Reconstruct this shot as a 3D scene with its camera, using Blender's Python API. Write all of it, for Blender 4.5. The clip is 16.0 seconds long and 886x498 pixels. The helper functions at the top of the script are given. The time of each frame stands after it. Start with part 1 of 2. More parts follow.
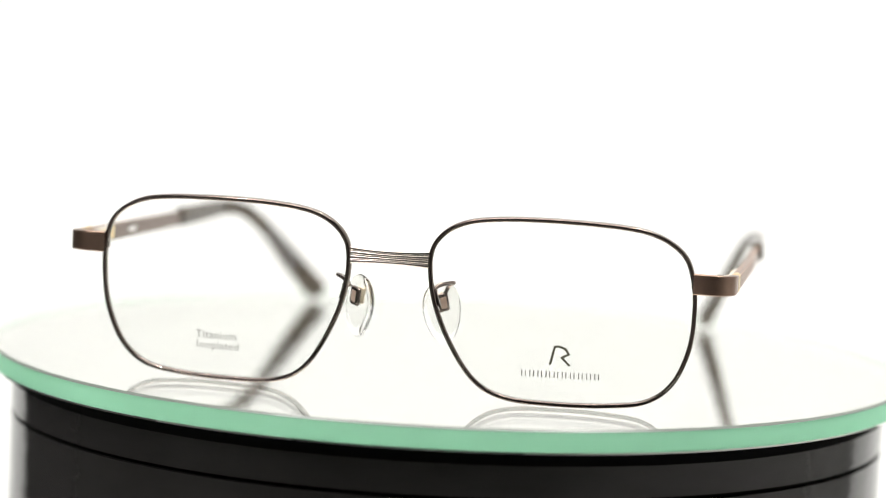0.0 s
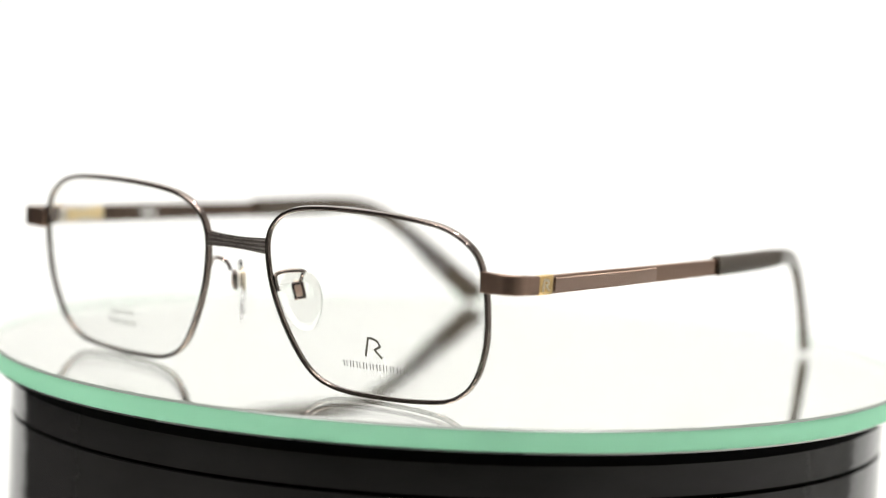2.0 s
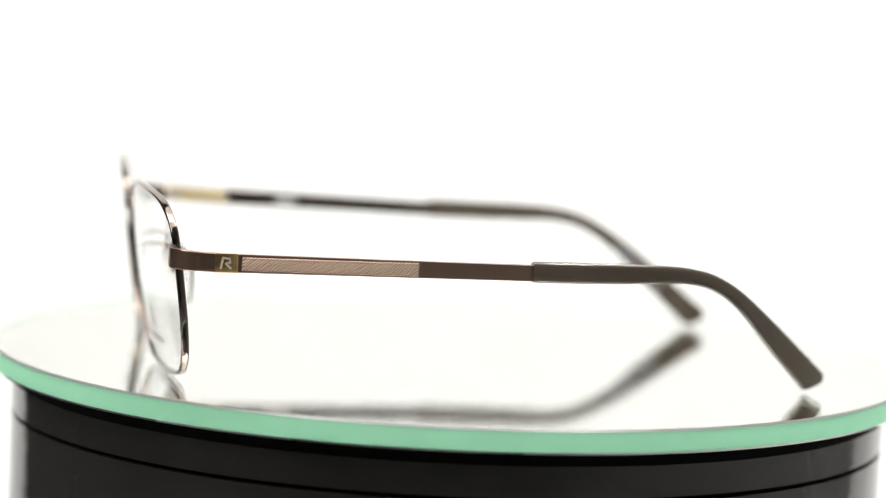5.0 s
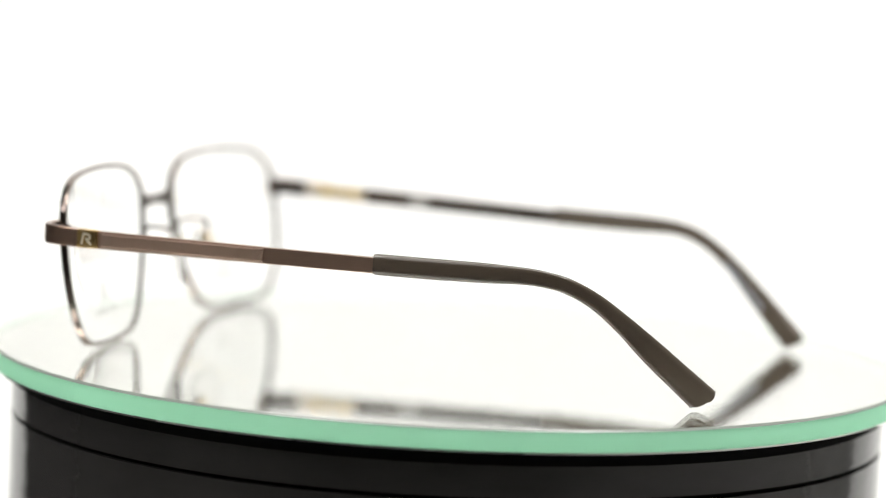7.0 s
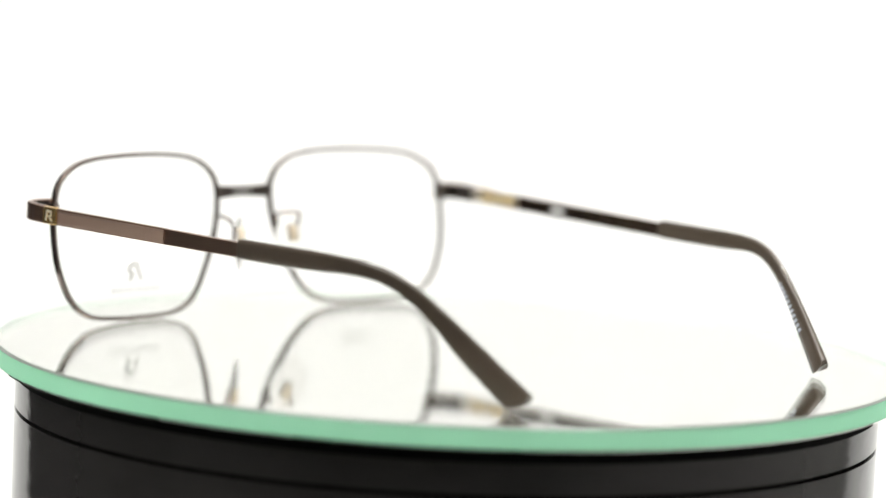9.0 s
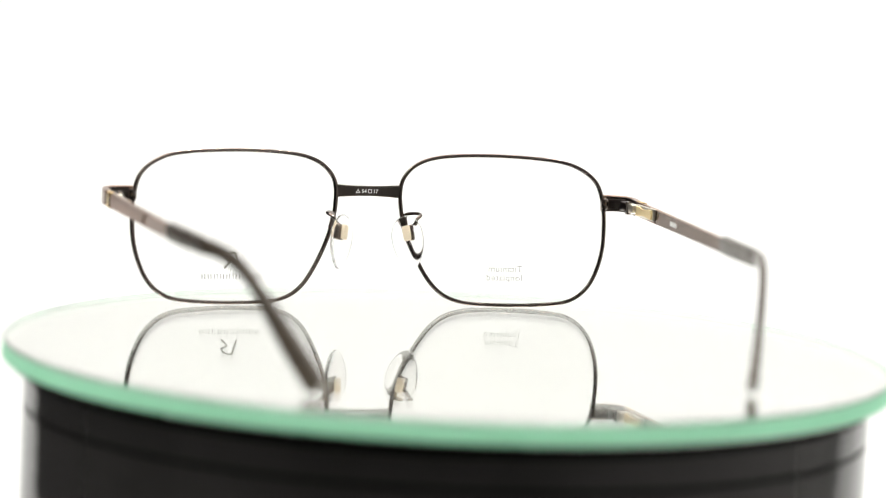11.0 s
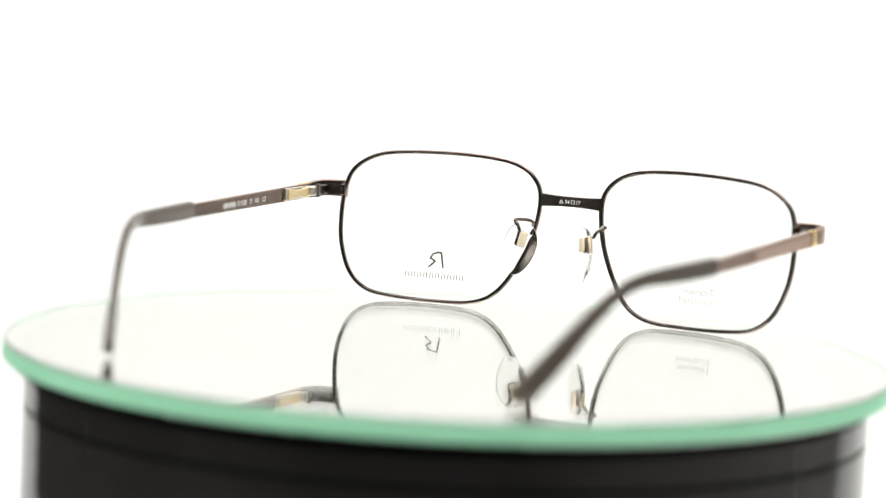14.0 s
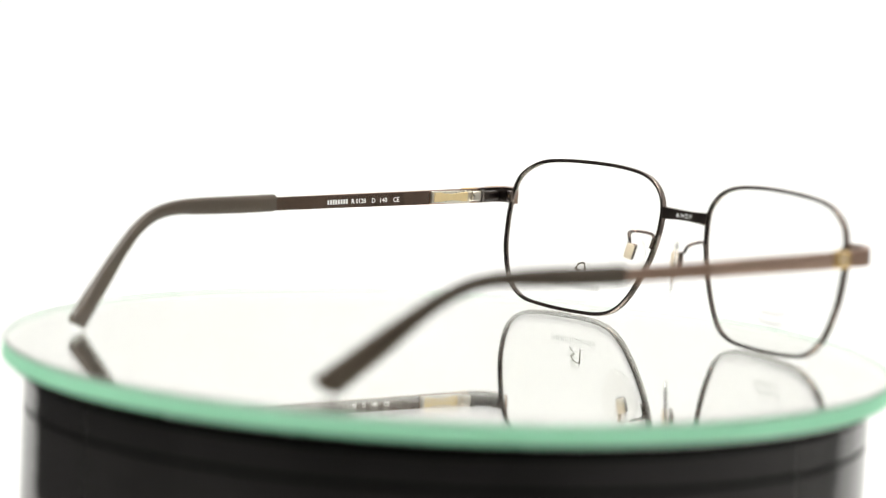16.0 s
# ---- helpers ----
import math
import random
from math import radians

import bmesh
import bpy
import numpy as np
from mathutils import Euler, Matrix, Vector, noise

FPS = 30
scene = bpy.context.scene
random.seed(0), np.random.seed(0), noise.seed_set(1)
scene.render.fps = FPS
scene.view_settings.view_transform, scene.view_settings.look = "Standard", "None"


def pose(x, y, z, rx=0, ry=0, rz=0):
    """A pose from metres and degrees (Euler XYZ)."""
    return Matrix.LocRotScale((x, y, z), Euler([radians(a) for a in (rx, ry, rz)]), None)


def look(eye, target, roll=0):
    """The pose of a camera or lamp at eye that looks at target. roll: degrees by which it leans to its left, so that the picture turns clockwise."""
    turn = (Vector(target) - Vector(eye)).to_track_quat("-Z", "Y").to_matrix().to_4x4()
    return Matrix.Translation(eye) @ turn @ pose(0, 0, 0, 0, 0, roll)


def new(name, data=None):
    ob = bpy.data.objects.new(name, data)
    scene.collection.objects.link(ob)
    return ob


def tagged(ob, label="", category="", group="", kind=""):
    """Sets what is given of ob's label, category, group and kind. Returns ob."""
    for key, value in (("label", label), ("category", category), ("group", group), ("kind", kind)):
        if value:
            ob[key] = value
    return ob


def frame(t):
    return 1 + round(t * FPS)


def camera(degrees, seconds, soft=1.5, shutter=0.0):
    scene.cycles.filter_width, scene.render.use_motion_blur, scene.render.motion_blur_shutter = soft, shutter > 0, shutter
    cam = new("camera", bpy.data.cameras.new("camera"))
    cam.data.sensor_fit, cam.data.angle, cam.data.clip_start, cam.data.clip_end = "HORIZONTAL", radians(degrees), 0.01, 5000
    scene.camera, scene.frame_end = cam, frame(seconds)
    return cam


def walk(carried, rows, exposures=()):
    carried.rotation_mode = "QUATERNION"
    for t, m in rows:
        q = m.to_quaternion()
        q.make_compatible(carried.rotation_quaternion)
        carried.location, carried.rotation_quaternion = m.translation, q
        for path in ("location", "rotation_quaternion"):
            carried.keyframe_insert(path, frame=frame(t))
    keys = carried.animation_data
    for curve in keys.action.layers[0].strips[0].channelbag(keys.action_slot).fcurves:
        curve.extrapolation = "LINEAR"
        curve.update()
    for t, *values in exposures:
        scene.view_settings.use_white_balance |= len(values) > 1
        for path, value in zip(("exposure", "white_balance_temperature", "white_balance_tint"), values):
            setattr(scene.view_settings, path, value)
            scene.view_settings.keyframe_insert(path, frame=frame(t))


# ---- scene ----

# ---------- camera ----------
SECONDS = 16.0
cam = camera(16.084, SECONDS, soft=1.05)
EYE = Vector((0.0, -0.72581, 0.10609))
AHEAD = Vector((-0.003692, 0.993597, -0.112925))
BACK = EYE - AHEAD * 0.0222          # the lens draws back a little when it refocuses on the far side
AHEAD_FAR = AHEAD + Vector((0.0004, 0.0, 0.0))
ROLL = 2.805
walk(cam, [(0.0, look(EYE, EYE + AHEAD, ROLL)), (8.3, look(EYE, EYE + AHEAD, ROLL)),
           (10.2, look(BACK, BACK + AHEAD_FAR, ROLL)), (16.0, look(BACK, BACK + AHEAD_FAR, ROLL))],
     exposures=[(0.0, 0.0), (16.0, 0.0)])
# depth of field: first on the near side of the plate, then pulled to the far side
focus_point = new("focus_point")
NEAR_FOCUS, FAR_FOCUS = EYE + AHEAD * 0.655, BACK + AHEAD * 0.826
cam.data.dof.use_dof = True
cam.data.dof.focus_object = focus_point
cam.data.dof.aperture_fstop = 7.3

# ---------- light ----------
world = bpy.data.worlds.new("studio_air")
scene.world = world
world.use_nodes = True
world.node_tree.nodes["Background"].inputs[0].default_value = (1, 1, 1, 1)
world.node_tree.nodes["Background"].inputs[1].default_value = 0.05


def softbox(name, eye, target, sx, sy, watts, tint=(1, 1, 1)):
    data = bpy.data.lights.new(name, "AREA")
    data.shape, data.size, data.size_y, data.energy, data.color = "RECTANGLE", sx, sy, watts, tint
    ob = new(name, data)
    ob.matrix_world = look(eye, target)
    return ob


softbox("overhead_softbox", (0.05, 0.05, 1.05), (0.0, 0.1, 0.0), 1.0, 0.9, 6.6, (1.0, 0.99, 0.94))
softbox("backdrop_softbox", (0.0, -0.05, 1.2), (0.0, 0.8, 0.02), 1.2, 0.5, 7.95, (1.0, 0.992, 0.955))
softbox("front_softbox", (-0.7, -0.85, 1.2), (0.0, 0.0, 0.0), 0.9, 0.7, 7, (1.0, 0.985, 0.965))
for spot in ((-0.55, -0.35, 1.25), (0.5, -0.3, 1.25), (0.35, 0.45, 1.3)):
    softbox("spot_lamp", spot, (0.0, 0.0, 0.0), 0.1, 0.1, 4.6, (1.0, 0.985, 0.945))


# ---------- materials ----------
def material(name, color, rough=0.5, metal=0.0, grain=0.0, grain_scale=400.0, bump=0.0, stretch=(1, 1, 1), **more):
    """A principled material whose colour and gloss vary at two scales, with a fine relief."""
    m = bpy.data.materials.new(name)
    m.use_nodes = True
    nt = m.node_tree
    b = nt.nodes["Principled BSDF"]
    b.inputs["Base Color"].default_value = (*color, 1)
    b.inputs["Roughness"].default_value = rough
    b.inputs["Metallic"].default_value = metal
    for k, v in more.items():
        b.inputs[k.replace("_", " ")].default_value = v
    if grain or bump:
        tc = nt.nodes.new("ShaderNodeTexCoord")
        mp = nt.nodes.new("ShaderNodeMapping")
        mp.inputs["Scale"].default_value = stretch
        nt.links.new(tc.outputs["Object"], mp.inputs["Vector"])
        fine = nt.nodes.new("ShaderNodeTexNoise")
        fine.inputs["Scale"].default_value = grain_scale
        fine.inputs["Detail"].default_value = 4
        wide = nt.nodes.new("ShaderNodeTexNoise")
        wide.inputs["Scale"].default_value = grain_scale / 12
        for n in (fine, wide):
            nt.links.new(mp.outputs[0], n.inputs["Vector"])
        add = nt.nodes.new("ShaderNodeMath")
        add.operation = "ADD"
        nt.links.new(fine.outputs["Fac"], add.inputs[0])
        nt.links.new(wide.outputs["Fac"], add.inputs[1])
        if grain:
            span = nt.nodes.new("ShaderNodeMapRange")
            span.inputs["From Min"].default_value, span.inputs["From Max"].default_value = 0.6, 1.4
            span.inputs["To Min"].default_value, span.inputs["To Max"].default_value = 1 - grain, 1 + grain
            nt.links.new(add.outputs[0], span.inputs["Value"])
            mul = nt.nodes.new("ShaderNodeVectorMath")
            mul.operation = "SCALE"
            mul.inputs[0].default_value = color
            nt.links.new(span.outputs[0], mul.inputs["Scale"])
            nt.links.new(mul.outputs[0], b.inputs["Base Color"])
            gl = nt.nodes.new("ShaderNodeMath")
            gl.operation = "MULTIPLY"
            gl.inputs[1].default_value = rough
            nt.links.new(span.outputs[0], gl.inputs[0])
            nt.links.new(gl.outputs[0], b.inputs["Roughness"])
        if bump:
            bp = nt.nodes.new("ShaderNodeBump")
            bp.inputs["Strength"].default_value = bump
            bp.inputs["Distance"].default_value = 0.00005
            nt.links.new(fine.outputs["Fac"], bp.inputs["Height"])
            nt.links.new(bp.outputs["Normal"], b.inputs["Normal"])
    return m


M_PAPER = material("white_backdrop_paper", (0.86, 0.86, 0.855), 0.8, grain=0.015, grain_scale=60, bump=0.1)
M_ROOM = material("pale_plaster", (0.42, 0.415, 0.41), 0.9, grain=0.04, grain_scale=20)
M_WHITE = material("light_wall_paint", (0.50, 0.495, 0.485), 0.8, grain=0.03, grain_scale=20)
M_FLOOR = material("pale_grey_floor", (0.52, 0.51, 0.495), 0.7, grain=0.06, grain_scale=15)
M_GREY = material("mid_grey_wall_paint", (0.19, 0.187, 0.183), 0.8, grain=0.05, grain_scale=20)
M_DARK = material("dark_grey_paint", (0.05, 0.049, 0.048), 0.8, grain=0.06, grain_scale=20)
M_METAL = material("brown_ion_plated_metal", (0.34, 0.228, 0.174), 0.32, 1.0, grain=0.07, grain_scale=900, bump=0.04, stretch=(1, 0.03, 1), Anisotropic=0.75, Anisotropic_Rotation=0.25)
M_RIM = material("polished_brown_metal", (0.255, 0.207, 0.185), 0.075, 1.0, grain=0.08, grain_scale=700)
M_INNER = material("dark_brown_metal", (0.17, 0.12, 0.095), 0.2, 1.0, grain=0.06, grain_scale=700)
M_STEEL = material("grey_polished_metal", (0.47, 0.415, 0.385), 0.2, 1.0, grain=0.06, grain_scale=900)
M_BLACKMETAL = material("dark_metal", (0.09, 0.075, 0.068), 0.3, 1.0, grain=0.1, grain_scale=900)
M_STRIP = material("engraved_brown_metal", (0.42, 0.292, 0.232), 0.3, 1.0, grain=0.05, grain_scale=900)
nt = M_STRIP.node_tree
tc = nt.nodes.new("ShaderNodeTexCoord")
slant = nt.nodes.new("ShaderNodeVectorMath")
slant.operation = "DOT_PRODUCT"
slant.inputs[1].default_value = (0.0, -8200.0, 9800.0)      # fine engraved lines, aslant
nt.links.new(tc.outputs["Object"], slant.inputs[0])
sine = nt.nodes.new("ShaderNodeMath")
sine.operation = "SINE"
nt.links.new(slant.outputs["Value"], sine.inputs[0])
relief = nt.nodes.new("ShaderNodeBump")
relief.inputs["Strength"].default_value, relief.inputs["Distance"].default_value = 1.0, 0.00006
nt.links.new(sine.outputs[0], relief.inputs["Height"])
nt.links.new(relief.outputs["Normal"], nt.nodes["Principled BSDF"].inputs["Normal"])
M_GOLD = material("gold_plate", (0.88, 0.61, 0.27), 0.26, 1.0, grain=0.08, grain_scale=900)
M_CHAMPAGNE = material("pale_champagne_metal", (0.86, 0.68, 0.37), 0.35, 0.45, grain=0.06, grain_scale=900)
M_SILVER = material("pale_silver_metal", (0.80, 0.75, 0.66), 0.28, 1.0, grain=0.05, grain_scale=900)
M_ENAMEL = material("pale_gold_enamel", (0.80, 0.72, 0.55), 0.4, 0.2, grain=0.05, grain_scale=900)
M_ROSE = material("rose_beige_nylon", (0.50, 0.36, 0.29), 0.4, grain=0.06, grain_scale=900)
M_BEIGE = material("beige_nylon", (0.68, 0.58, 0.44), 0.4, grain=0.06, grain_scale=900)
M_ACETATE = material("brown_grey_acetate", (0.08, 0.062, 0.047), 0.22, grain=0.1, grain_scale=260, stretch=(1, 0.25, 0.6), Coat_Weight=0.2, Coat_Roughness=0.03, Specular_IOR_Level=0.4)
M_LENS = material("clear_demo_lens", (0.985, 0.988, 0.982), 0.0, Transmission_Weight=1.0, IOR=1.25)
M_PAD = material("clear_silicone", (0.96, 0.955, 0.945), 0.08, Transmission_Weight=1.0, IOR=1.3)
M_PRINT = material("grey_print", (0.2, 0.2, 0.19), 0.8)
M_PALE_PRINT = material("pale_grey_print", (0.3, 0.3, 0.285), 0.8)
M_MARK = material("dark_olive_print", (0.09, 0.085, 0.06), 0.4)
M_BLUE_PRINT = material("pale_blue_print", (0.42, 0.45, 0.52), 0.5)
M_WHITE_PRINT = material("white_print", (0.74, 0.735, 0.73), 0.6)
M_GLASS = material("plate_glass", (0.995, 1.0, 0.995), 0.0, Transmission_Weight=1.0, IOR=1.5)
M_GLASS_EDGE = material("green_ground_glass_edge", (0.37, 0.74, 0.53), 0.35, grain=0.04, grain_scale=150)
nt = M_GLASS_EDGE.node_tree
glow_through = nt.nodes.new("ShaderNodeBsdfTranslucent")
glow_through.inputs["Color"].default_value = (0.37, 0.70, 0.51, 1)
blend = nt.nodes.new("ShaderNodeMixShader")
blend.inputs[0].default_value = 0.7
nt.links.new(nt.nodes["Principled BSDF"].outputs[0], blend.inputs[1])
nt.links.new(glow_through.outputs[0], blend.inputs[2])
nt.links.new(blend.outputs[0], nt.nodes["Material Output"].inputs["Surface"])
# pale colour in place of the light that real glass reflects inside its edge
M_EDGE_LINER = material("pale_edge_liner", (0.93, 0.95, 0.94), 0.5, grain=0.03, grain_scale=200)
nt = M_EDGE_LINER.node_tree
liner_pass = nt.nodes.new("ShaderNodeBsdfTranslucent")
liner_pass.inputs["Color"].default_value = (0.95, 0.98, 0.96, 1)
blend = nt.nodes.new("ShaderNodeMixShader")
blend.inputs[0].default_value = 0.6
nt.links.new(nt.nodes["Principled BSDF"].outputs[0], blend.inputs[1])
nt.links.new(liner_pass.outputs[0], blend.inputs[2])
nt.links.new(blend.outputs[0], nt.nodes["Material Output"].inputs["Surface"])
M_GLASS_BEVEL = material("ground_glass_bevel", (0.24, 0.27, 0.24), 0.3, grain=0.05, grain_scale=200)
M_MIRROR = material("silvered_back", (0.97, 0.98, 0.95), 0.02, 1.0)
M_DRUM = material("black_gloss_plastic", (0.031, 0.0295, 0.0285), 0.11, grain=0.15, grain_scale=70, bump=0.25, stretch=(1, 1, 2.5))
M_DRUM.node_tree.nodes["Bump"].inputs["Distance"].default_value = 0.0006      # moulded, slightly wavy
M_GROOVE = material("matt_black", (0.003, 0.003, 0.003), 0.9, Specular_IOR_Level=0.05)


# ---------- helpers for shapes ----------
def mesh_of(bm, name, mats, smooth=True):
    me = bpy.data.meshes.new(name)
    bmesh.ops.recalc_face_normals(bm, faces=bm.faces)
    bm.to_mesh(me)
    bm.free()
    for m in (mats if isinstance(mats, (list, tuple)) else [mats]):
        me.materials.append(m)
    if smooth:
        me.shade_smooth()
        me.set_sharp_from_angle(angle=radians(38))
    return me


def part(name, bm, mats, parent, label="", smooth=True):
    ob = new(name, mesh_of(bm, name, mats, smooth))
    ob.parent = parent
    return tagged(ob, label)


def loft(rings, closed=False, caps=True):
    """Joins rings of equally many points into a skin."""
    bm = bmesh.new()
    vs = [[bm.verts.new(p) for p in r] for r in rings]
    n = len(rings[0])
    for i in range(len(vs) - (0 if closed else 1)):
        a, b = vs[i], vs[(i + 1) % len(vs)]
        for k in range(n):
            bm.faces.new((a[k], a[(k + 1) % n], b[(k + 1) % n], b[k]))
    if caps and not closed:
        bm.faces.new(vs[0])
        bm.faces.new(vs[-1])
    return bm


def rounded_section(a, b, r, steps=3):
    """Points of a rounded rectangle of half sizes a, b, with a pair of extra points on each flat to keep it flat."""
    out = []
    for q, (sx, sy) in enumerate(((1, 1), (-1, 1), (-1, -1), (1, -1))):
        cx, cy = sx * (a - r), sy * (b - r)
        k0, k1 = radians(90) * q, radians(90) * (q + 1)
        give = min(r * 0.5, (a - r) * 0.4, (b - r) * 0.4)
        if give > 1e-7:
            out.append((cx + r * math.cos(k0) + give * math.sin(k0), cy + r * math.sin(k0) - give * math.cos(k0)))
        for k in range(steps + 1):
            t = radians(90) * (q + k / steps)
            out.append((cx + r * math.cos(t), cy + r * math.sin(t)))
        if give > 1e-7:
            out.append((cx + r * math.cos(k1) - give * math.sin(k1), cy + r * math.sin(k1) + give * math.cos(k1)))
    return out


def oval_section(a, b, p, q, steps=28):
    """A squarish oval of half sizes a, b; p and q below 1 flatten its sides."""
    out = []
    for k in range(steps):
        c, w = math.cos(2 * math.pi * (k + 0.5) / steps), math.sin(2 * math.pi * (k + 0.5) / steps)
        out.append((a * math.copysign(abs(c) ** p, c), b * math.copysign(abs(w) ** q, w)))
    return out


def swept(path, sections, closed=False, up=None):
    """Sections (side, up) carried along a path. up: the direction, or one per point, of the section's second axis."""
    n = len(path)
    rings = []
    for i, p in enumerate(path):
        a = path[(i - 1) % n] if closed or i else path[i]
        b = path[(i + 1) % n] if closed or i < n - 1 else path[i]
        t = (b - a).normalized()
        v = Vector(up[i] if isinstance(up, list) else up)
        s = t.cross(v).normalized()
        v = s.cross(t).normalized()
        sec = sections[i] if isinstance(sections[0][0], (list, tuple)) else sections
        rings.append([p + s * x + v * y for x, y in sec])
    return loft(rings, closed)


def spline(points, per=6, closed=False):
    """A Catmull-Rom curve through points."""
    pts = [Vector(p) for p in points]
    n = len(pts)
    out = []
    for i in range(n if closed else n - 1):
        p1, p2 = pts[i], pts[(i + 1) % n]
        p0 = pts[(i - 1) % n] if closed or i else p1 * 2 - p2
        p3 = pts[(i + 2) % n] if closed or i < n - 2 else p2 * 2 - p1
        for k in range(per):
            t = k / per
            out.append(0.5 * (2 * p1 + (p2 - p0) * t + (2 * p0 - 5 * p1 + 4 * p2 - p3) * t * t + (3 * p1 - p0 - 3 * p2 + p3) * t ** 3))
    return out if closed else out + [pts[-1]]


def box_bm(x0, x1, y0, y1, z0, z1, bevel=0.0, segs=2):
    bm = bmesh.new()
    bmesh.ops.create_cube(bm, size=1.0)
    for v in bm.verts:
        v.co = Vector(((x0 + x1) / 2 + v.co.x * (x1 - x0), (y0 + y1) / 2 + v.co.y * (y1 - y0), (z0 + z1) / 2 + v.co.z * (z1 - z0)))
    if bevel:
        bmesh.ops.bevel(bm, geom=bm.edges, offset=bevel, segments=segs, affect="EDGES", profile=0.5)
    return bm


def turned(profile, steps=160):
    """A solid of revolution about z from (radius, height) pairs."""
    rings = []
    for k in range(steps):
        c, s = math.cos(2 * math.pi * k / steps), math.sin(2 * math.pi * k / steps)
        rings.append([Vector((r * c, r * s, z)) for r, z in profile])
    bm = bmesh.new()
    vs = [[bm.verts.new(p) for p in r] for r in rings]
    for i in range(steps):
        a, b = vs[i], vs[(i + 1) % steps]
        for k in range(len(profile) - 1):
            bm.faces.new((a[k], b[k], b[k + 1], a[k + 1]))
    bmesh.ops.remove_doubles(bm, verts=bm.verts, dist=1e-7)
    return bm


MM = 0.001

# ---------- the studio ----------
TABLE = -0.25


def build_studio():
    # one sheet of paper: table, sweep and backdrop
    prof = [(-0.2, TABLE), (0.0, TABLE), (0.35, TABLE)]
    prof += [(0.35 + 0.45 * math.sin(radians(a)), TABLE + 0.45 - 0.45 * math.cos(radians(a))) for a in range(6, 91, 6)]
    prof += [(0.80, 0.8), (0.80, 1.25)]
    rings = []
    for x in np.linspace(-0.6, 0.8, 14):
        rings.append([Vector((x, y, z)) for y, z in prof] + [Vector((x, y + (0.004 if z > 0.3 else 0), z - 0.004)) for y, z in reversed(prof)])
    ob = new("backdrop", mesh_of(loft(rings), "backdrop", M_PAPER))
    tagged(ob, "seamless white paper sweep behind and under the turntable", "backdrop", kind="structure")
    for name, b in (("floor", (-2.2, 2.2, -3.0, 1.6, -0.95, -0.90)), ("ceiling", (-2.2, 2.2, -3.0, 1.6, 1.7, 1.75)),
                    # The screen is an unseen dark flag, added to darken reflections from the left.
                    ("screen_wall", (-0.86, -0.8, -0.3, 1.0, -0.9, 1.0)), ("wall_west", (-2.25, -2.2, -3.0, 1.6, -0.9, 1.7)), ("wall_east", (1.0, 1.05, -3.0, 1.6, -0.9, 1.7)),
                    ("wall_south", (-2.2, 2.2, -3.05, -3.0, -0.9, 1.7)), ("wall_north", (-2.2, 2.2, 1.6, 1.65, -0.9, 1.7))):
        dark = name == "screen_wall"
        w = new(name, mesh_of(box_bm(*b), name, M_DARK if dark else M_GREY if name == "wall_south" else M_WHITE if name == "wall_east" else M_FLOOR if name == "floor" else M_ROOM, False))
        tagged(w, "unseen dark grey flag panel, added to darken reflections" if dark else "plain pale grey plaster of the studio room", name.split("_")[0], kind="structure")
    t = new("table", mesh_of(box_bm(-0.62, 0.82, -0.22, 0.80, -0.90, TABLE - 0.006, 0.01), "table", M_PAPER))
    tagged(t, "white studio table under the paper sweep", "table", kind="structure")


build_studio()

# ---------- the turntable ----------
PLATE_R = 0.10634
PLATE_T = 0.0048


def build_drum():
    top = -PLATE_T - 0.0006
    r = 0.1012
    p = [(0.0, top), (r - 0.0012, top), (r - 0.0004, top - 0.0004), (r, top - 0.0012), (r, top - 0.0015), (r, -0.0149), (r, -0.0152), (r - 0.0009, -0.0154), (r - 0.0009, -0.0160),
         (r, -0.0162), (r, -0.0165), (r, TABLE + 0.0065), (r, TABLE + 0.006), (r - 0.002, TABLE + 0.004), (r - 0.003, TABLE), (0.0, TABLE)]
    drum = new("turntable_base", mesh_of(turned(p, 192), "turntable_base", M_DRUM))
    tagged(drum, "round glossy black plastic turntable base with a thin groove", "turntable")
    # narrow band below the plate, blacker than the drum
    part("black_band", turned([(r - 0.0002, top - 0.0001), (r + 0.0001, top - 0.0003), (r + 0.0001, top - 0.0030), (r - 0.0002, top - 0.0032)], 192), M_GROOVE, drum, "matt black band round the top of the base")
    # strip on the groove's floor, blacker than the drum
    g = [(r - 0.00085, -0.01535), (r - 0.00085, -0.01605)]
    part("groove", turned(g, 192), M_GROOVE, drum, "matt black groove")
    return drum


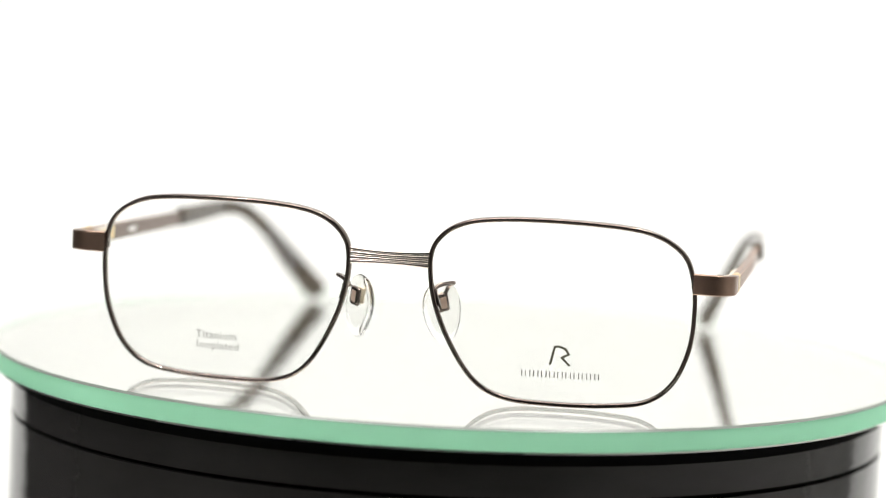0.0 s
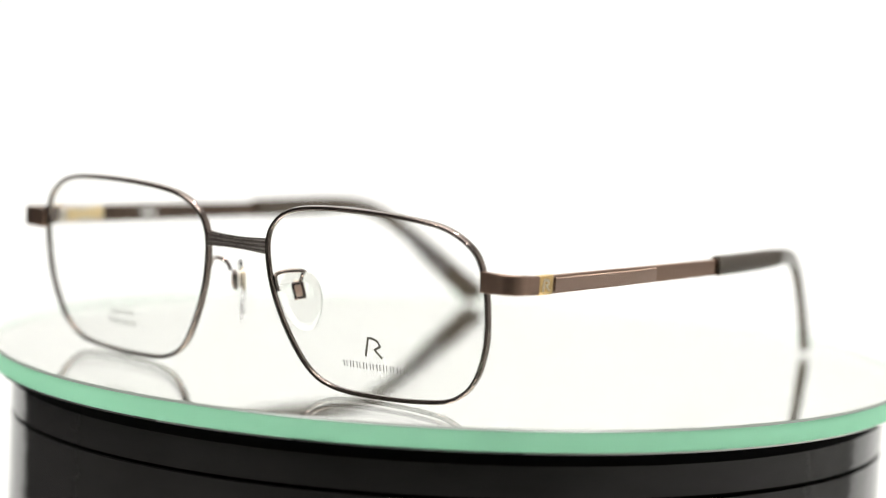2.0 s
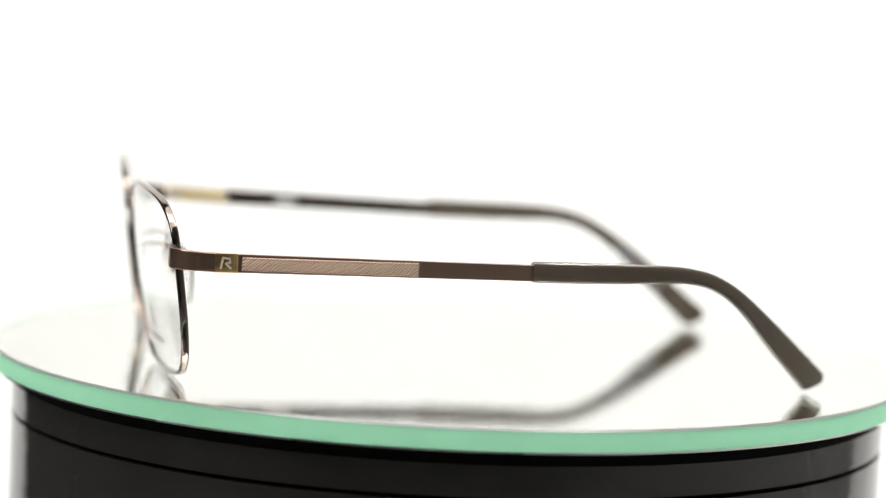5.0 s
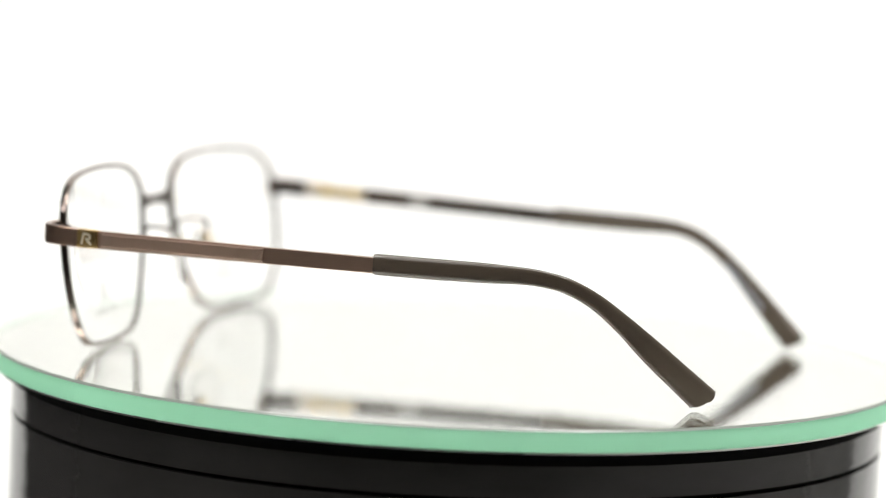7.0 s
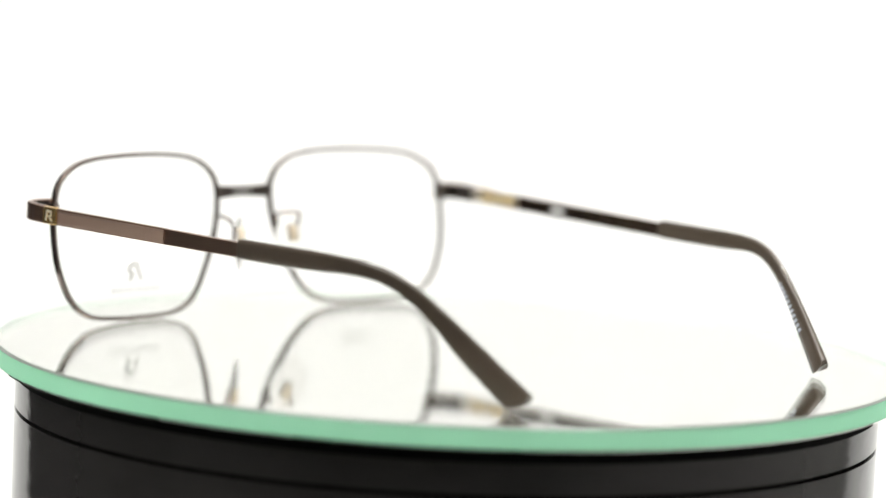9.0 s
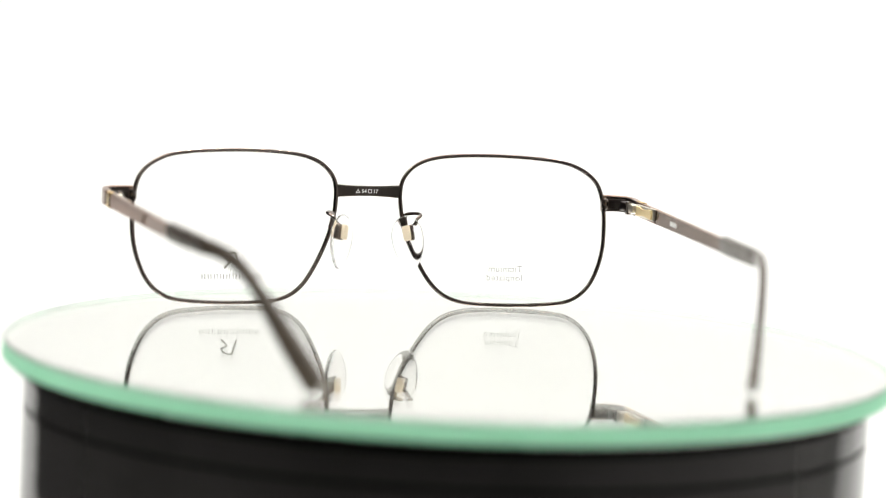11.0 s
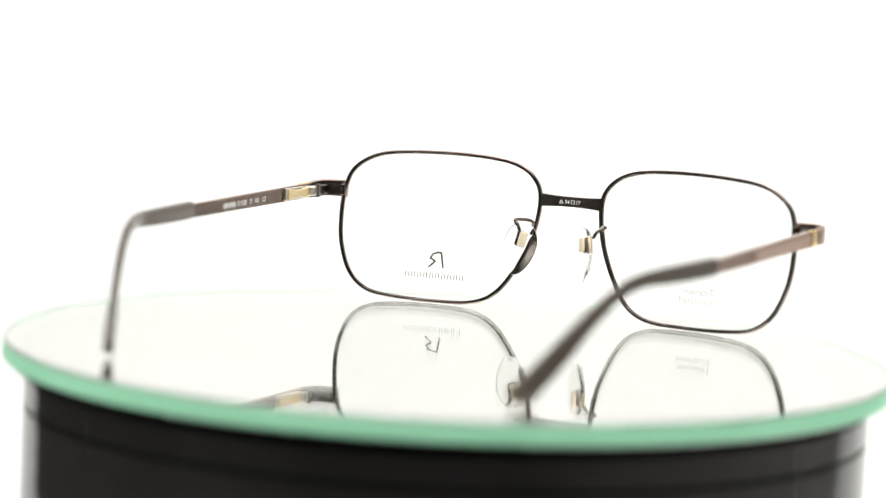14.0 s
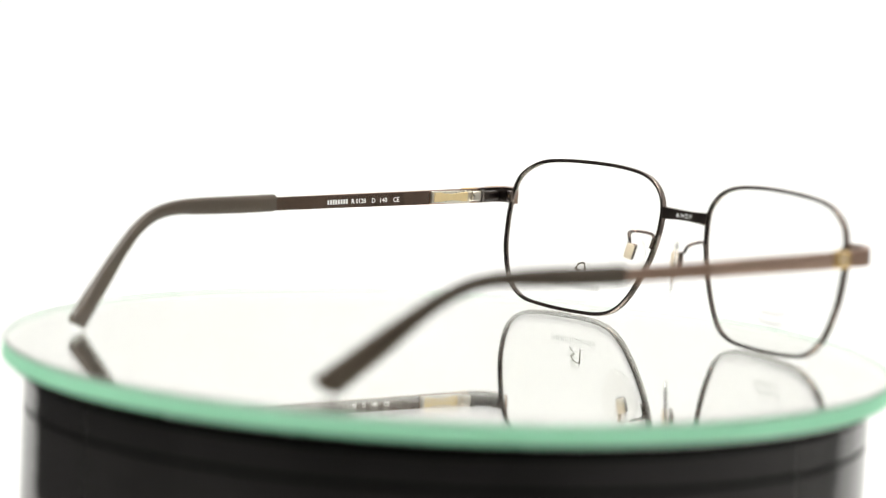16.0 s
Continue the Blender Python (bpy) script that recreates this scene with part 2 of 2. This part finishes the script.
def build_plate():
    bm = turned([(0.0, 0.0), (PLATE_R - 0.0005, 0.0)], 192)
    plate = new("glass_plate", mesh_of(bm, "glass_plate", M_GLASS))
    if plate.data.polygons[0].normal.z < 0:
        plate.data.flip_normals()
    plate.visible_shadow = False
    tagged(plate, "round clear glass plate with a green edge and mirrored back", "turntable plate")
    part("edge_band", turned([(PLATE_R, -0.0005), (PLATE_R, -PLATE_T + 0.0003), (PLATE_R - 0.0003, -PLATE_T)], 192), M_GLASS_EDGE, plate, "pale green ground glass edge")
    # added liner, no real layer: keeps the edge bright from inside
    part("edge_liner", turned([(PLATE_R - 0.0006, -0.0002), (PLATE_R - 0.0006, -PLATE_T + 0.0002)], 192), M_EDGE_LINER, plate, "added pale liner that stands in for light inside the edge")
    part("edge_line", turned([(PLATE_R - 0.0009, -0.0001), (PLATE_R - 0.0009, -0.0006)], 192), M_GLASS_BEVEL, plate, "thin grey line inside the edge")
    part("edge_bevel", turned([(PLATE_R - 0.0005, 0.0), (PLATE_R, -0.0005)], 192), M_GLASS_BEVEL, plate, "thin grey ground bevel")
    part("mirror_backing", turned([(0.0, -PLATE_T + 0.0001), (PLATE_R - 0.0004, -PLATE_T + 0.0001), (PLATE_R - 0.0004, -PLATE_T - 0.0004), (0.0, -PLATE_T - 0.0004)], 192), M_MIRROR, plate, "silvered mirror back")
    return plate


drum = build_drum()
plate = build_plate()

# ---------- the eyeglasses ----------
WRAP, TILT, BOW = radians(4.97), radians(8.44), 190.7
CENTRE = (34.8, -1.76, 19.96)

# half-round outline of one lens, outward and upward of its centre, in millimetres
OUTLINE = [(28.1, 2.0), (27.6, 8.6), (25.6, 13.7), (20.3, 17.4), (13.0, 19.0), (0.0, 19.65), (-12.0, 19.3), (-20.0, 17.9), (-25.0, 14.7), (-27.1, 9.8),
           (-26.2, 1.2), (-22.8, -7.6), (-17.6, -15.4), (-11.0, -18.8), (0.0, -19.45), (11.5, -19.1), (19.0, -17.8), (24.2, -13.5), (27.3, -6.0)]


def lens_axes(side):
    out = Vector((side * math.cos(WRAP), math.sin(WRAP), 0))
    up = Vector((0, -math.sin(TILT), math.cos(TILT)))
    n = out.cross(up) * side
    n = n if n.y < 0 else -n
    return Vector((CENTRE[0] * side, CENTRE[1], CENTRE[2])), out, up, n.normalized()


def on_lens(side, u, w, lift=0.0):
    """A point of the lens's bowed front, in metres; lift is towards the front."""
    c, out, up, n = lens_axes(side)
    u, w = 1.002 * u + 1.18, 1.0115 * w      # the outline's middle lies outward of the bow's
    return (c + out * u + up * w + n * (lift - (u * u + w * w) / (2 * BOW))) * MM


def outline(per=6):
    return [(p.x, p.y) for p in spline([(u, w, 0) for u, w in OUTLINE], per, True)]


def rim_bm(side, half_w=0.5, half_d=0.85):
    line = outline(6)
    path = [on_lens(side, u, w) for u, w in line]
    n = lens_axes(side)[3]
    return swept(path, oval_section(half_w * MM, half_d * MM, 0.55, 0.55, 32), True, n)


def lens_bm(side):
    line = outline(4)
    bm = bmesh.new()
    layers = []
    for lift in (0.35, -0.85):
        rows = []
        for f in (1.0, 0.8, 0.6, 0.4, 0.2):
            rows.append([bm.verts.new(on_lens(side, u * f * 0.99, w * f * 0.99, lift)) for u, w in line])
        mid = bm.verts.new(on_lens(side, 0, 0, lift))
        for a, b in zip(rows, rows[1:]):
            for k in range(len(line)):
                j = (k + 1) % len(line)
                bm.faces.new((a[k], a[j], b[j], b[k]))
        for k in range(len(line)):
            bm.faces.new((rows[-1][k], rows[-1][(k + 1) % len(line)], mid))
        layers.append(rows[0])
    for k in range(len(line)):
        j = (k + 1) % len(line)
        bm.faces.new((layers[0][k], layers[0][j], layers[1][j], layers[1][k]))
    return bm


def strokes(lines, width, place, thick=0.03, over=0.3):
    """Flat pen strokes: lines of (u, w) pairs, width and thickness in millimetres; place(u, w, lift) gives the point."""
    bm = bmesh.new()
    for line in lines:
        for (u0, w0), (u1, w1) in zip(line, line[1:]):
            d = Vector((u1 - u0, w1 - w0)).normalized()
            s = Vector((-d.y, d.x)) * width / 2
            e = d * width * over
            q = [(u0 - e.x + s.x, w0 - e.y + s.y), (u1 + e.x + s.x, w1 + e.y + s.y), (u1 + e.x - s.x, w1 + e.y - s.y), (u0 - e.x - s.x, w0 - e.y - s.y)]
            a = [bm.verts.new(place(x, y, 0)) for x, y in q]
            b = [bm.verts.new(place(x, y, thick)) for x, y in q]
            bm.faces.new(a)
            bm.faces.new(b)
            for k in range(4):
                bm.faces.new((a[k], a[(k + 1) % 4], b[(k + 1) % 4], b[k]))
    return bm


def lettering(text, size, place, spacing=1.0, thick=0.03, bold=0.0):
    """Words in the built-in font, laid on a surface."""
    cu = bpy.data.curves.new("lettering", "FONT")
    cu.body, cu.size, cu.space_character, cu.resolution_u, cu.offset = text, size, spacing, 2, bold * size
    ob = bpy.data.objects.new("lettering", cu)
    me = bpy.data.meshes.new_from_object(ob)
    bm = bmesh.new()
    bm.from_mesh(me)
    for v in bm.verts:
        v.co = place(v.co.x, v.co.y, thick)
    bpy.data.objects.remove(ob)
    bpy.data.meshes.remove(me)
    bpy.data.curves.remove(cu)
    return bm


# the temple's way: y backward, x inward
def temple_x(y):
    return 71.0 - 2.0 * min(max(y - 10.0, 0.0), 66.0) / 66.0 - 0.085 * max(y - 76.0, 0.0) - 0.087 * max(y - 104.0, 0.0) ** 1.35


def temple_z(side, y):
    """The bar's height; the temple of the worded lens hangs a little lower."""
    return 27.75 - 0.009 * (y - 9.0) - (1.1 * min(max(y - 9.0, 0.0) / 67.0, 1.0) if side < 0 else 0.0)


def cut_tip(bm, path, heel):
    """Cuts the end of a temple tip aslant, as it rests on its heel, and rounds the rim of the cut."""
    n = Vector((0, -math.sin(radians(25)), math.cos(radians(25))))
    slope = (path[-1].x - path[-8].x) / (path[-1].y - path[-8].y)      # the tip also bends inward
    way = Vector((-0.73 * slope, -0.73, 0.68))
    base = Vector((0, heel, 0.22)) * MM
    up = Vector((0, 0.68, 0.73))
    axis = path[-1].copy()
    for v in bm.verts:
        d = (v.co - base).dot(n)
        if d > 4 * MM:
            continue
        u = (v.co - axis).dot(up) / (3.1 * MM)
        mid = min(path, key=lambda p: (p - v.co).length_squared)
        side_way = min(abs(v.co.x - mid.x) / (1.2 * MM), 1.0)
        stop = (2.1 * max(u, 0.0) ** 2.4 + 0.8 * max((-u - 0.4) / 0.6, 0.0) ** 2 + 0.5 * side_way ** 3) * MM
        if d < stop:
            v.co += way * ((stop - d) / way.dot(n))
    bmesh.ops.dissolve_degenerate(bm, dist=1e-6, edges=bm.edges)


def build_glasses():
    body = new("eyeglasses")
    tagged(body, "brown titanium eyeglasses with clear demo lenses, standing open on the plate", "eyeglasses")
    for side in (1, -1):
        rim = part("rim", rim_bm(side), M_RIM, body, "thin polished brown metal rim")
        lens = part("lens", lens_bm(side), M_LENS, body, "clear demo lens with print")
        lens.visible_shadow = False

        def place(u, w, lift, side=side):
            return on_lens(side, u, w, 0.47 + lift)
        if side == 1:
            part("logo_mark", strokes([[(-1.4, -10.5), (-0.5, -6.7), (0.4, -6.6), (1.75, -7.05), (2.45, -8.2), (1.0, -9.0), (2.6, -10.6)]], 0.5, place), M_MARK, lens, "small dark olive printed mark")
            bars = [[(-7.35 + k * 1.7 + d, -12.1), (-7.35 + k * 1.7 + d, -13.5)] for k in range(10) for d in (0.05, 0.8)]
            part("printed_bars", strokes(bars, 0.22, place, 0.03, 0.0), M_PRINT, lens, "row of small grey printed bars")
        else:
            for row, word in enumerate(("Titanium", "Ionplated")):
                part("lettering", lettering(word, 2.5, lambda x, y, l, row=row: on_lens(-1, 6.5 - x, -10.75 - 2.3 * row + y, 0.47 + l), 1.05), M_PALE_PRINT, lens, "grey printed words")
        # closing block of the rim and the end piece that wraps round to the hinge
        part("closing_block", box_bm(*[v * MM for v in (sorted((side * 62.9, side * 64.6)) + [1.7, 3.7] + [26.7, 29.7])], 0.0005), M_RIM, rim)
        px = [(63.6, 0.75), (65.5, 0.55), (67.6, 0.55), (69.3, 1.0), (70.6, 2.3), (71.25, 4.4), (71.2, 6.5), (71.1, 9.0)]
        path = [Vector((side * x, y, 28.25 - 0.05 * max(y, 0))) * MM for x, y in px]
        secs = [rounded_section(0.75 * MM, (2.2 - 0.03 * i) * MM, 0.25 * MM) for i in range(len(px))]
        end = part("end_piece", swept(path, secs, False, (0, 0, 1)), M_METAL, body, "brushed brown metal end piece")
        part("side_plate", swept([Vector((side * x, y, 28.05)) * MM for x, y in ((71.3, 4.5), (71.62, 4.9), (71.66, 6.5), (71.62, 8.5))],
                                 rounded_section(0.35 * MM, 1.72 * MM, 0.16 * MM, 2), False, (0, 0, 1)), M_METAL, end, "raised flat with bevelled edges")
        lx = [(64.6, 1.62), (66.5, 1.42), (68.2, 1.75), (69.4, 2.8), (70.1, 4.6), (70.3, 6.6), (70.3, 8.6)]
        part("end_lining", swept([Vector((side * x, y, 28.22 - 0.05 * y)) * MM for x, y in lx], rounded_section(0.12 * MM, 2.0 * MM, 0.06 * MM, 2), False, (0, 0, 1)), M_BLACKMETAL, end, "blackened inner face of the end piece")
        for z in (26.55, 29.15):
            part("hinge_rib", swept([Vector((side * x, y + 0.35, z)) * MM for x, y in lx[:4]], rounded_section(0.3 * MM, 0.3 * MM, 0.15 * MM, 2), False, (0, 0, 1)), M_BLACKMETAL, end, "thin dark rib along the hinge")
        part("hinge_block", box_bm(*[v * MM for v in (sorted((side * 67.6, side * 70.1)) + [3.4, 9.0] + [26.7, 29.2])], 0.0005), M_BLACKMETAL, end, "blackened hinge block")
        part("hinge_knuckle", box_bm(*[v * MM for v in (sorted((side * 67.9, side * 69.9)) + [9.2, 12.2] + [26.5, 29.2])], 0.0006, 3), M_SILVER, end, "rounded silvery hinge knuckle")
        bm = bmesh.new()
        bmesh.ops.create_cone(bm, cap_ends=True, segments=20, radius1=0.0007, radius2=0.0007, depth=0.0034, matrix=Matrix.Translation(Vector((side * 68.2, 8.9, 27.9)) * MM))
        part("hinge_screw", bm, M_STEEL, end, "small steel hinge screw")
        # temple bar
        ys = [9.0, 12.0, 20, 30, 40, 52, 64, 77.5]
        bar = part("temple", swept([Vector((side * temple_x(y), y, temple_z(side, y))) * MM for y in ys],
                                   [rounded_section(0.62 * MM, (1.95 - 0.004 * (y - 9)) * MM, 0.2 * MM, 2) for y in ys], False, (0, 0, 1)), M_METAL, body, "flat brushed brown metal temple")
        yl = [25.6, 40, 58, 76.4]
        part("inner_face", swept([Vector((side * (temple_x(y) - 0.64), y, temple_z(side, y))) * MM for y in yl], rounded_section(0.07 * MM, 1.72 * MM, 0.03 * MM, 2), False, (0, 0, 1)), M_INNER, bar, "smooth dark brown inner face")
        yi = [14.6, 20, 30, 40, 51.8]
        part("raised_strip", swept([Vector((side * (temple_x(y) + 0.62), y, temple_z(side, y) - 0.03)) * MM for y in yi], rounded_section(0.32 * MM, 1.42 * MM, 0.28 * MM, 3), False, (0, 0, 1)), M_STRIP, bar, "raised strip with slanting engraved lines")
        plq = box_bm(*[v * MM for v in (sorted((side * 70.4, side * 71.85)) + [8.4, 13.9] + [25.7, 29.85])], 0.00045)
        seat = Vector((side * 71.2, 11.2, 27.8)) * MM
        bmesh.ops.translate(plq, verts=plq.verts, vec=-seat)
        plaque = part("plaque", plq, M_GOLD, bar, "small gold plaque with a raised mark")
        plaque.location = seat
        mk = strokes([[(-1.0, -1.1), (-0.6, 1.1)], [(-0.6, 1.1), (0.8, 0.9), (0.9, 0.1), (0.0, -0.1), (1.1, -1.1)]], 0.45,
                     lambda u, w, l, side=side: Vector((side * (71.83 + l), 11.2 + u * side, 27.8 + w)) * MM, 0.12)
        # inner side: spring cover in a bright frame
        part("spring_frame", box_bm(*[v * MM for v in (sorted((side * 69.2, side * 70.2)) + [11.6, 25.2] + [26.1, 29.3])], 0.0003), M_SILVER, bar, "bright metal frame of the spring hinge")
        part("spring_cover", swept([Vector((side * 69.1, y, 27.7)) * MM for y in (13.4, 15.2, 15.4, 18.5, 21.8, 22.0, 24.4)],
                                   [rounded_section(0.35 * MM, h * MM, 0.15 * MM, 2) for h in (1.25, 1.25, 1.1, 0.85, 1.1, 1.25, 1.25)], False, (0, 0, 1)), M_CHAMPAGNE, bar, "waisted gold spring cover")

        def inside(x, y, lift, side=side):
            u = 61.5 - x
            return Vector((side * (temple_x(u) - 0.72 - lift), u, temple_z(side, u) - 0.72 + y)) * MM
        if side == 1:
            part("printed_bars", strokes([[(2.2 + 0.86 * k, -0.05), (2.2 + 0.86 * k, 1.2)] for k in range(8)], 0.62, inside, 0.03, 0.0), M_WHITE_PRINT, bar, "row of white printed bars")
            part("lettering", lettering("R 0128", 1.75, lambda x, y, l: inside(x + 9.7, y, l), 0.95, bold=0.02), M_WHITE_PRINT, bar, "white printed number")
            part("lettering", lettering("D", 1.75, lambda x, y, l: inside(x + 16.4, y, l), bold=0.02), M_WHITE_PRINT, bar, "white printed size")
            part("lettering", lettering("140", 1.75, lambda x, y, l: inside(x + 19.0, y, l), bold=0.02), M_WHITE_PRINT, bar, "white printed size")
            part("lettering", lettering("CE", 1.75, lambda x, y, l: inside(x + 23.6, y, l), bold=0.02), M_WHITE_PRINT, bar, "white printed sign")
        else:
            part("printed_bars", strokes([[(19.0, 0.7), (24.0, 0.7)]], 1.1, inside, 0.03, 0.0), M_WHITE_PRINT, bar, "white printed bar")
        # plastic tip: straight sleeve, then down and inward
        tp = [(76.9, 27.4, 2.25), (88, 27.3, 2.25), (99.5, 27.3, 2.15), (107, 27.25, 1.87), (112, 26.8, 1.74), (117.2, 25.5, 1.7), (122.7, 22.6, 1.74),
              (128.3, 18.0, 2.05), (134.2, 12.3, 2.65), (139.9, 6.9, 2.9), (143.2, 3.8, 3.05), (144.9, 2.2, 3.1), (146.6, 0.6, 3.1), (149.5, -2.1, 3.1)]
        if side < 0:
            tp = [(y - 1.6 * min(max((y - 104) / 15, 0), 1), z - 1.15 * min(max((z - 2.5) / 20, 0), 1), h) for y, z, h in tp]
        pts = [(76.45, tp[0][1], 2.1)] + [(y, z, h) for y, z, h in spline(tp, 5)]
        path = [Vector((side * temple_x(y), y, z)) * MM for y, z, h in pts]
        secs = [oval_section((1.36 - 0.38 * min(max((y - 84) / 26, 0), 1) + 0.25 * min(max((y - 133) / 9, 0), 1)) * MM, h * MM, 0.7, 0.62) for y, z, h in pts]
        bm = swept(path, secs, False, (0, 0, 1))
        cut_tip(bm, path, 143.3 + (-1.6 if side < 0 else 0.0))
        tip = part("temple_tip", bm, M_ACETATE, bar, "dark brown-grey plastic temple tip, bent down")
        if side < 0:
            def on_tip(u, w, lift):
                y = 124.0 + 0.7 * u
                z = float(np.interp(y, [p[0] for p in tp], [p[1] for p in tp]))
                return Vector((side * (temple_x(y) - 1.02 - lift), y + 0.7 * w, z + 0.7 * w)) * MM
            part("printed_bars", strokes([[(1.5 * k, w - 0.55), (1.5 * k, w + 0.55)] for k in range(11) for w in (-0.8, 0.8)], 0.8, on_tip, 0.04, 0.0), M_BLUE_PRINT, tip, "two rows of pale bluish printed bars")
        # nose pad on its wire
        arm = spline([(9.6 * side, -1.9, 22.9), (9.9 * side, -1.0, 24.0), (11.2 * side, 0.8, 24.5), (12.5 * side, 2.9, 24.6), (12.3 * side, 4.6, 24.3), (11.2 * side, 5.4, 23.5), (10.35 * side, 5.8, 21.8)], 5)
        padarm = part("pad_arm", swept([v * MM for v in arm], rounded_section(0.43 * MM, 0.43 * MM, 0.41 * MM, 3), False, (side, 0.2, 0.1)), M_RIM, body, "bent brown wire of the nose pad")
        part("solder_foot", swept([Vector((x * side, y, z)) * MM for x, y, z in ((9.75, -2.0, 23.5), (10.05, -1.75, 21.8), (10.6, -1.55, 20.2))], rounded_section(0.4 * MM, 0.55 * MM, 0.2 * MM, 2), False, (0, 1, 0)), M_RIM, padarm, "small brown soldered foot")
        nrm = Vector((-0.62 * side, 0.78, 0.08)).normalized()
        long = Vector((-0.33 * side, 0.05, 0.93))
        long = (long - nrm * long.dot(nrm)).normalized()
        wide = long.cross(nrm)
        mid = Vector((9.4 * side + (0.9 if side < 0 else 0.2), 7.3, 17.7))
        rings = []
        for f, lift in ((0.05, -0.5), (0.6, -0.5), (0.9, -0.46), (0.975, -0.3), (1.0, 0.0), (0.975, 0.3), (0.9, 0.46), (0.6, 0.55), (0.05, 0.6)):
            rings.append([(mid + long * (7.3 * f * math.sin(a) * (1 if math.sin(a) < 0 else 0.95)) + wide * (4.45 * f * math.cos(a) * (1 + 0.16 * math.sin(a))) + nrm * lift) * MM
                          for a in [2 * math.pi * k / 28 for k in range(28)]])
        pad = part("nose_pad", loft(rings), M_PAD, body, "clear silicone nose pad")
        pad.visible_shadow = False
        bx = Vector((10.2 * side + (1.1 if side < 0 else -0.3), 5.9, 19.9))
        for nm, hu, hv, hn, off, mat in (("pad_box", 1.35, 2.05, 0.55, -0.05, M_RIM), ("pad_insert", 0.72, 1.3, 0.16, -0.58, M_ROSE), ("pad_mount", 1.05, 1.95, 0.6, 1.75, M_BEIGE)):
            bm = box_bm(-hu * MM, hu * MM, -hv * MM, hv * MM, -hn * MM, hn * MM, (0.00045 if hn > 0.5 else 0.00014), 3)
            for v in bm.verts:
                v.co = (bx + nrm * off) * MM + wide * v.co.x + long * v.co.y + nrm * v.co.z
            part(nm, bm, mat, padarm, "small metal box that holds the pad")
        part("raised_mark", mk, M_ENAMEL, bar, "small raised pale mark")
    # bridge: a grooved band, bowed to the front
    prof = [(-0.7, -1.05), (-0.7, 1.05)]
    for mid, half, deep in ((0.86, 0.24, 0.2), (0.31, 0.27, 0.26), (-0.31, 0.27, 0.26), (-0.86, 0.24, 0.2)):
        prof += [(0.28 + deep * math.cos(radians(a)), mid + half * math.sin(radians(a))) for a in (80, 50, 20, -20, -50, -80)]
    path, secs = [], []
    for k in range(15):
        x = -8.75 + 17.5 * k / 14
        e = (x / 8.75) ** 2
        path.append(Vector((x, -3.6 - 0.55 * (1 - e), 29.75)) * MM)
        secs.append([(sx * MM, sz * (1.24 + 0.36 * e) * MM) for sx, sz in prof])
    bridge = part("bridge", swept(path, secs, False, (0, 0, 1)), M_STEEL, body, "grooved grey-brown metal bridge")

    # thin rear plate; its dark colour stands in for the dark room's reflection
    path = [v + Vector((0, 0.78, 0)) * MM for v in path]
    secs = [rounded_section(0.1 * MM, (1.06 + 0.5 * ((2 * k / 14 - 1) ** 2)) * MM, 0.05 * MM, 2) for k in range(15)]
    part("bridge_dark_back", swept(path, secs, False, (0, 0, 1)), M_BLACKMETAL, bridge, "thin dark rear plate, coloured as the dark room's reflection")

    def behind(x, y, lift):
        return Vector((4.0 - x, -3.24 + 0.1 * (x / 4 - 1) ** 2 + lift, 29.28 + y)) * MM
    part("lettering", lettering("54", 1.35, lambda x, y, l: behind(x + 2.2, y, l), 1.0, bold=0.03), M_WHITE_PRINT, bridge, "white printed size")
    part("lettering", lettering("17", 1.35, lambda x, y, l: behind(x + 5.3, y, l), 1.0, bold=0.03), M_WHITE_PRINT, bridge, "white printed size")
    part("size_signs", strokes([[(4.0, 0.05), (4.9, 0.05), (4.9, 0.9), (4.0, 0.9), (4.0, 0.05)], [(0.7, 0.05), (1.7, 0.05), (1.2, 0.9), (0.7, 0.05)]], 0.2, behind), M_WHITE_PRINT, bridge, "white printed square and triangle")
    return body


glasses = build_glasses()


# ---------- what moves ----------
START, RATE = -30.798, -13.819      # degrees, degrees a second
SEAT = Vector((0.02532, -0.0673, 0.0))
SEAT_TURN = 19.773


def angle(t):
    """The turn of the plate: steady, but for the motor's slight unevenness."""
    return START + RATE * t + float(np.interp(t, (0, 2, 4, 6.5, 8, 10.5, 12, 14, 16), (-0.05, -0.05, 0.08, 0.17, 0.2, 0.05, -0.05, -0.07, 0.02)))


def motions():
    times = [k * 0.25 for k in range(65)]
    walk(plate, [(t, pose(0, 0, 0, 0, 0, angle(t))) for t in times])
    rows = []
    for t in times:
        turn = pose(0, 0, 0, 0, 0, angle(t))
        rows.append((t, turn @ pose(SEAT.x, SEAT.y, 0, 0, 0, SEAT_TURN)))
    walk(glasses, rows)
    walk(focus_point, [(t, Matrix.Translation(p)) for t, p in ((0.0, NEAR_FOCUS), (8.3, NEAR_FOCUS), (10.2, FAR_FOCUS), (16.0, FAR_FOCUS))])


motions()
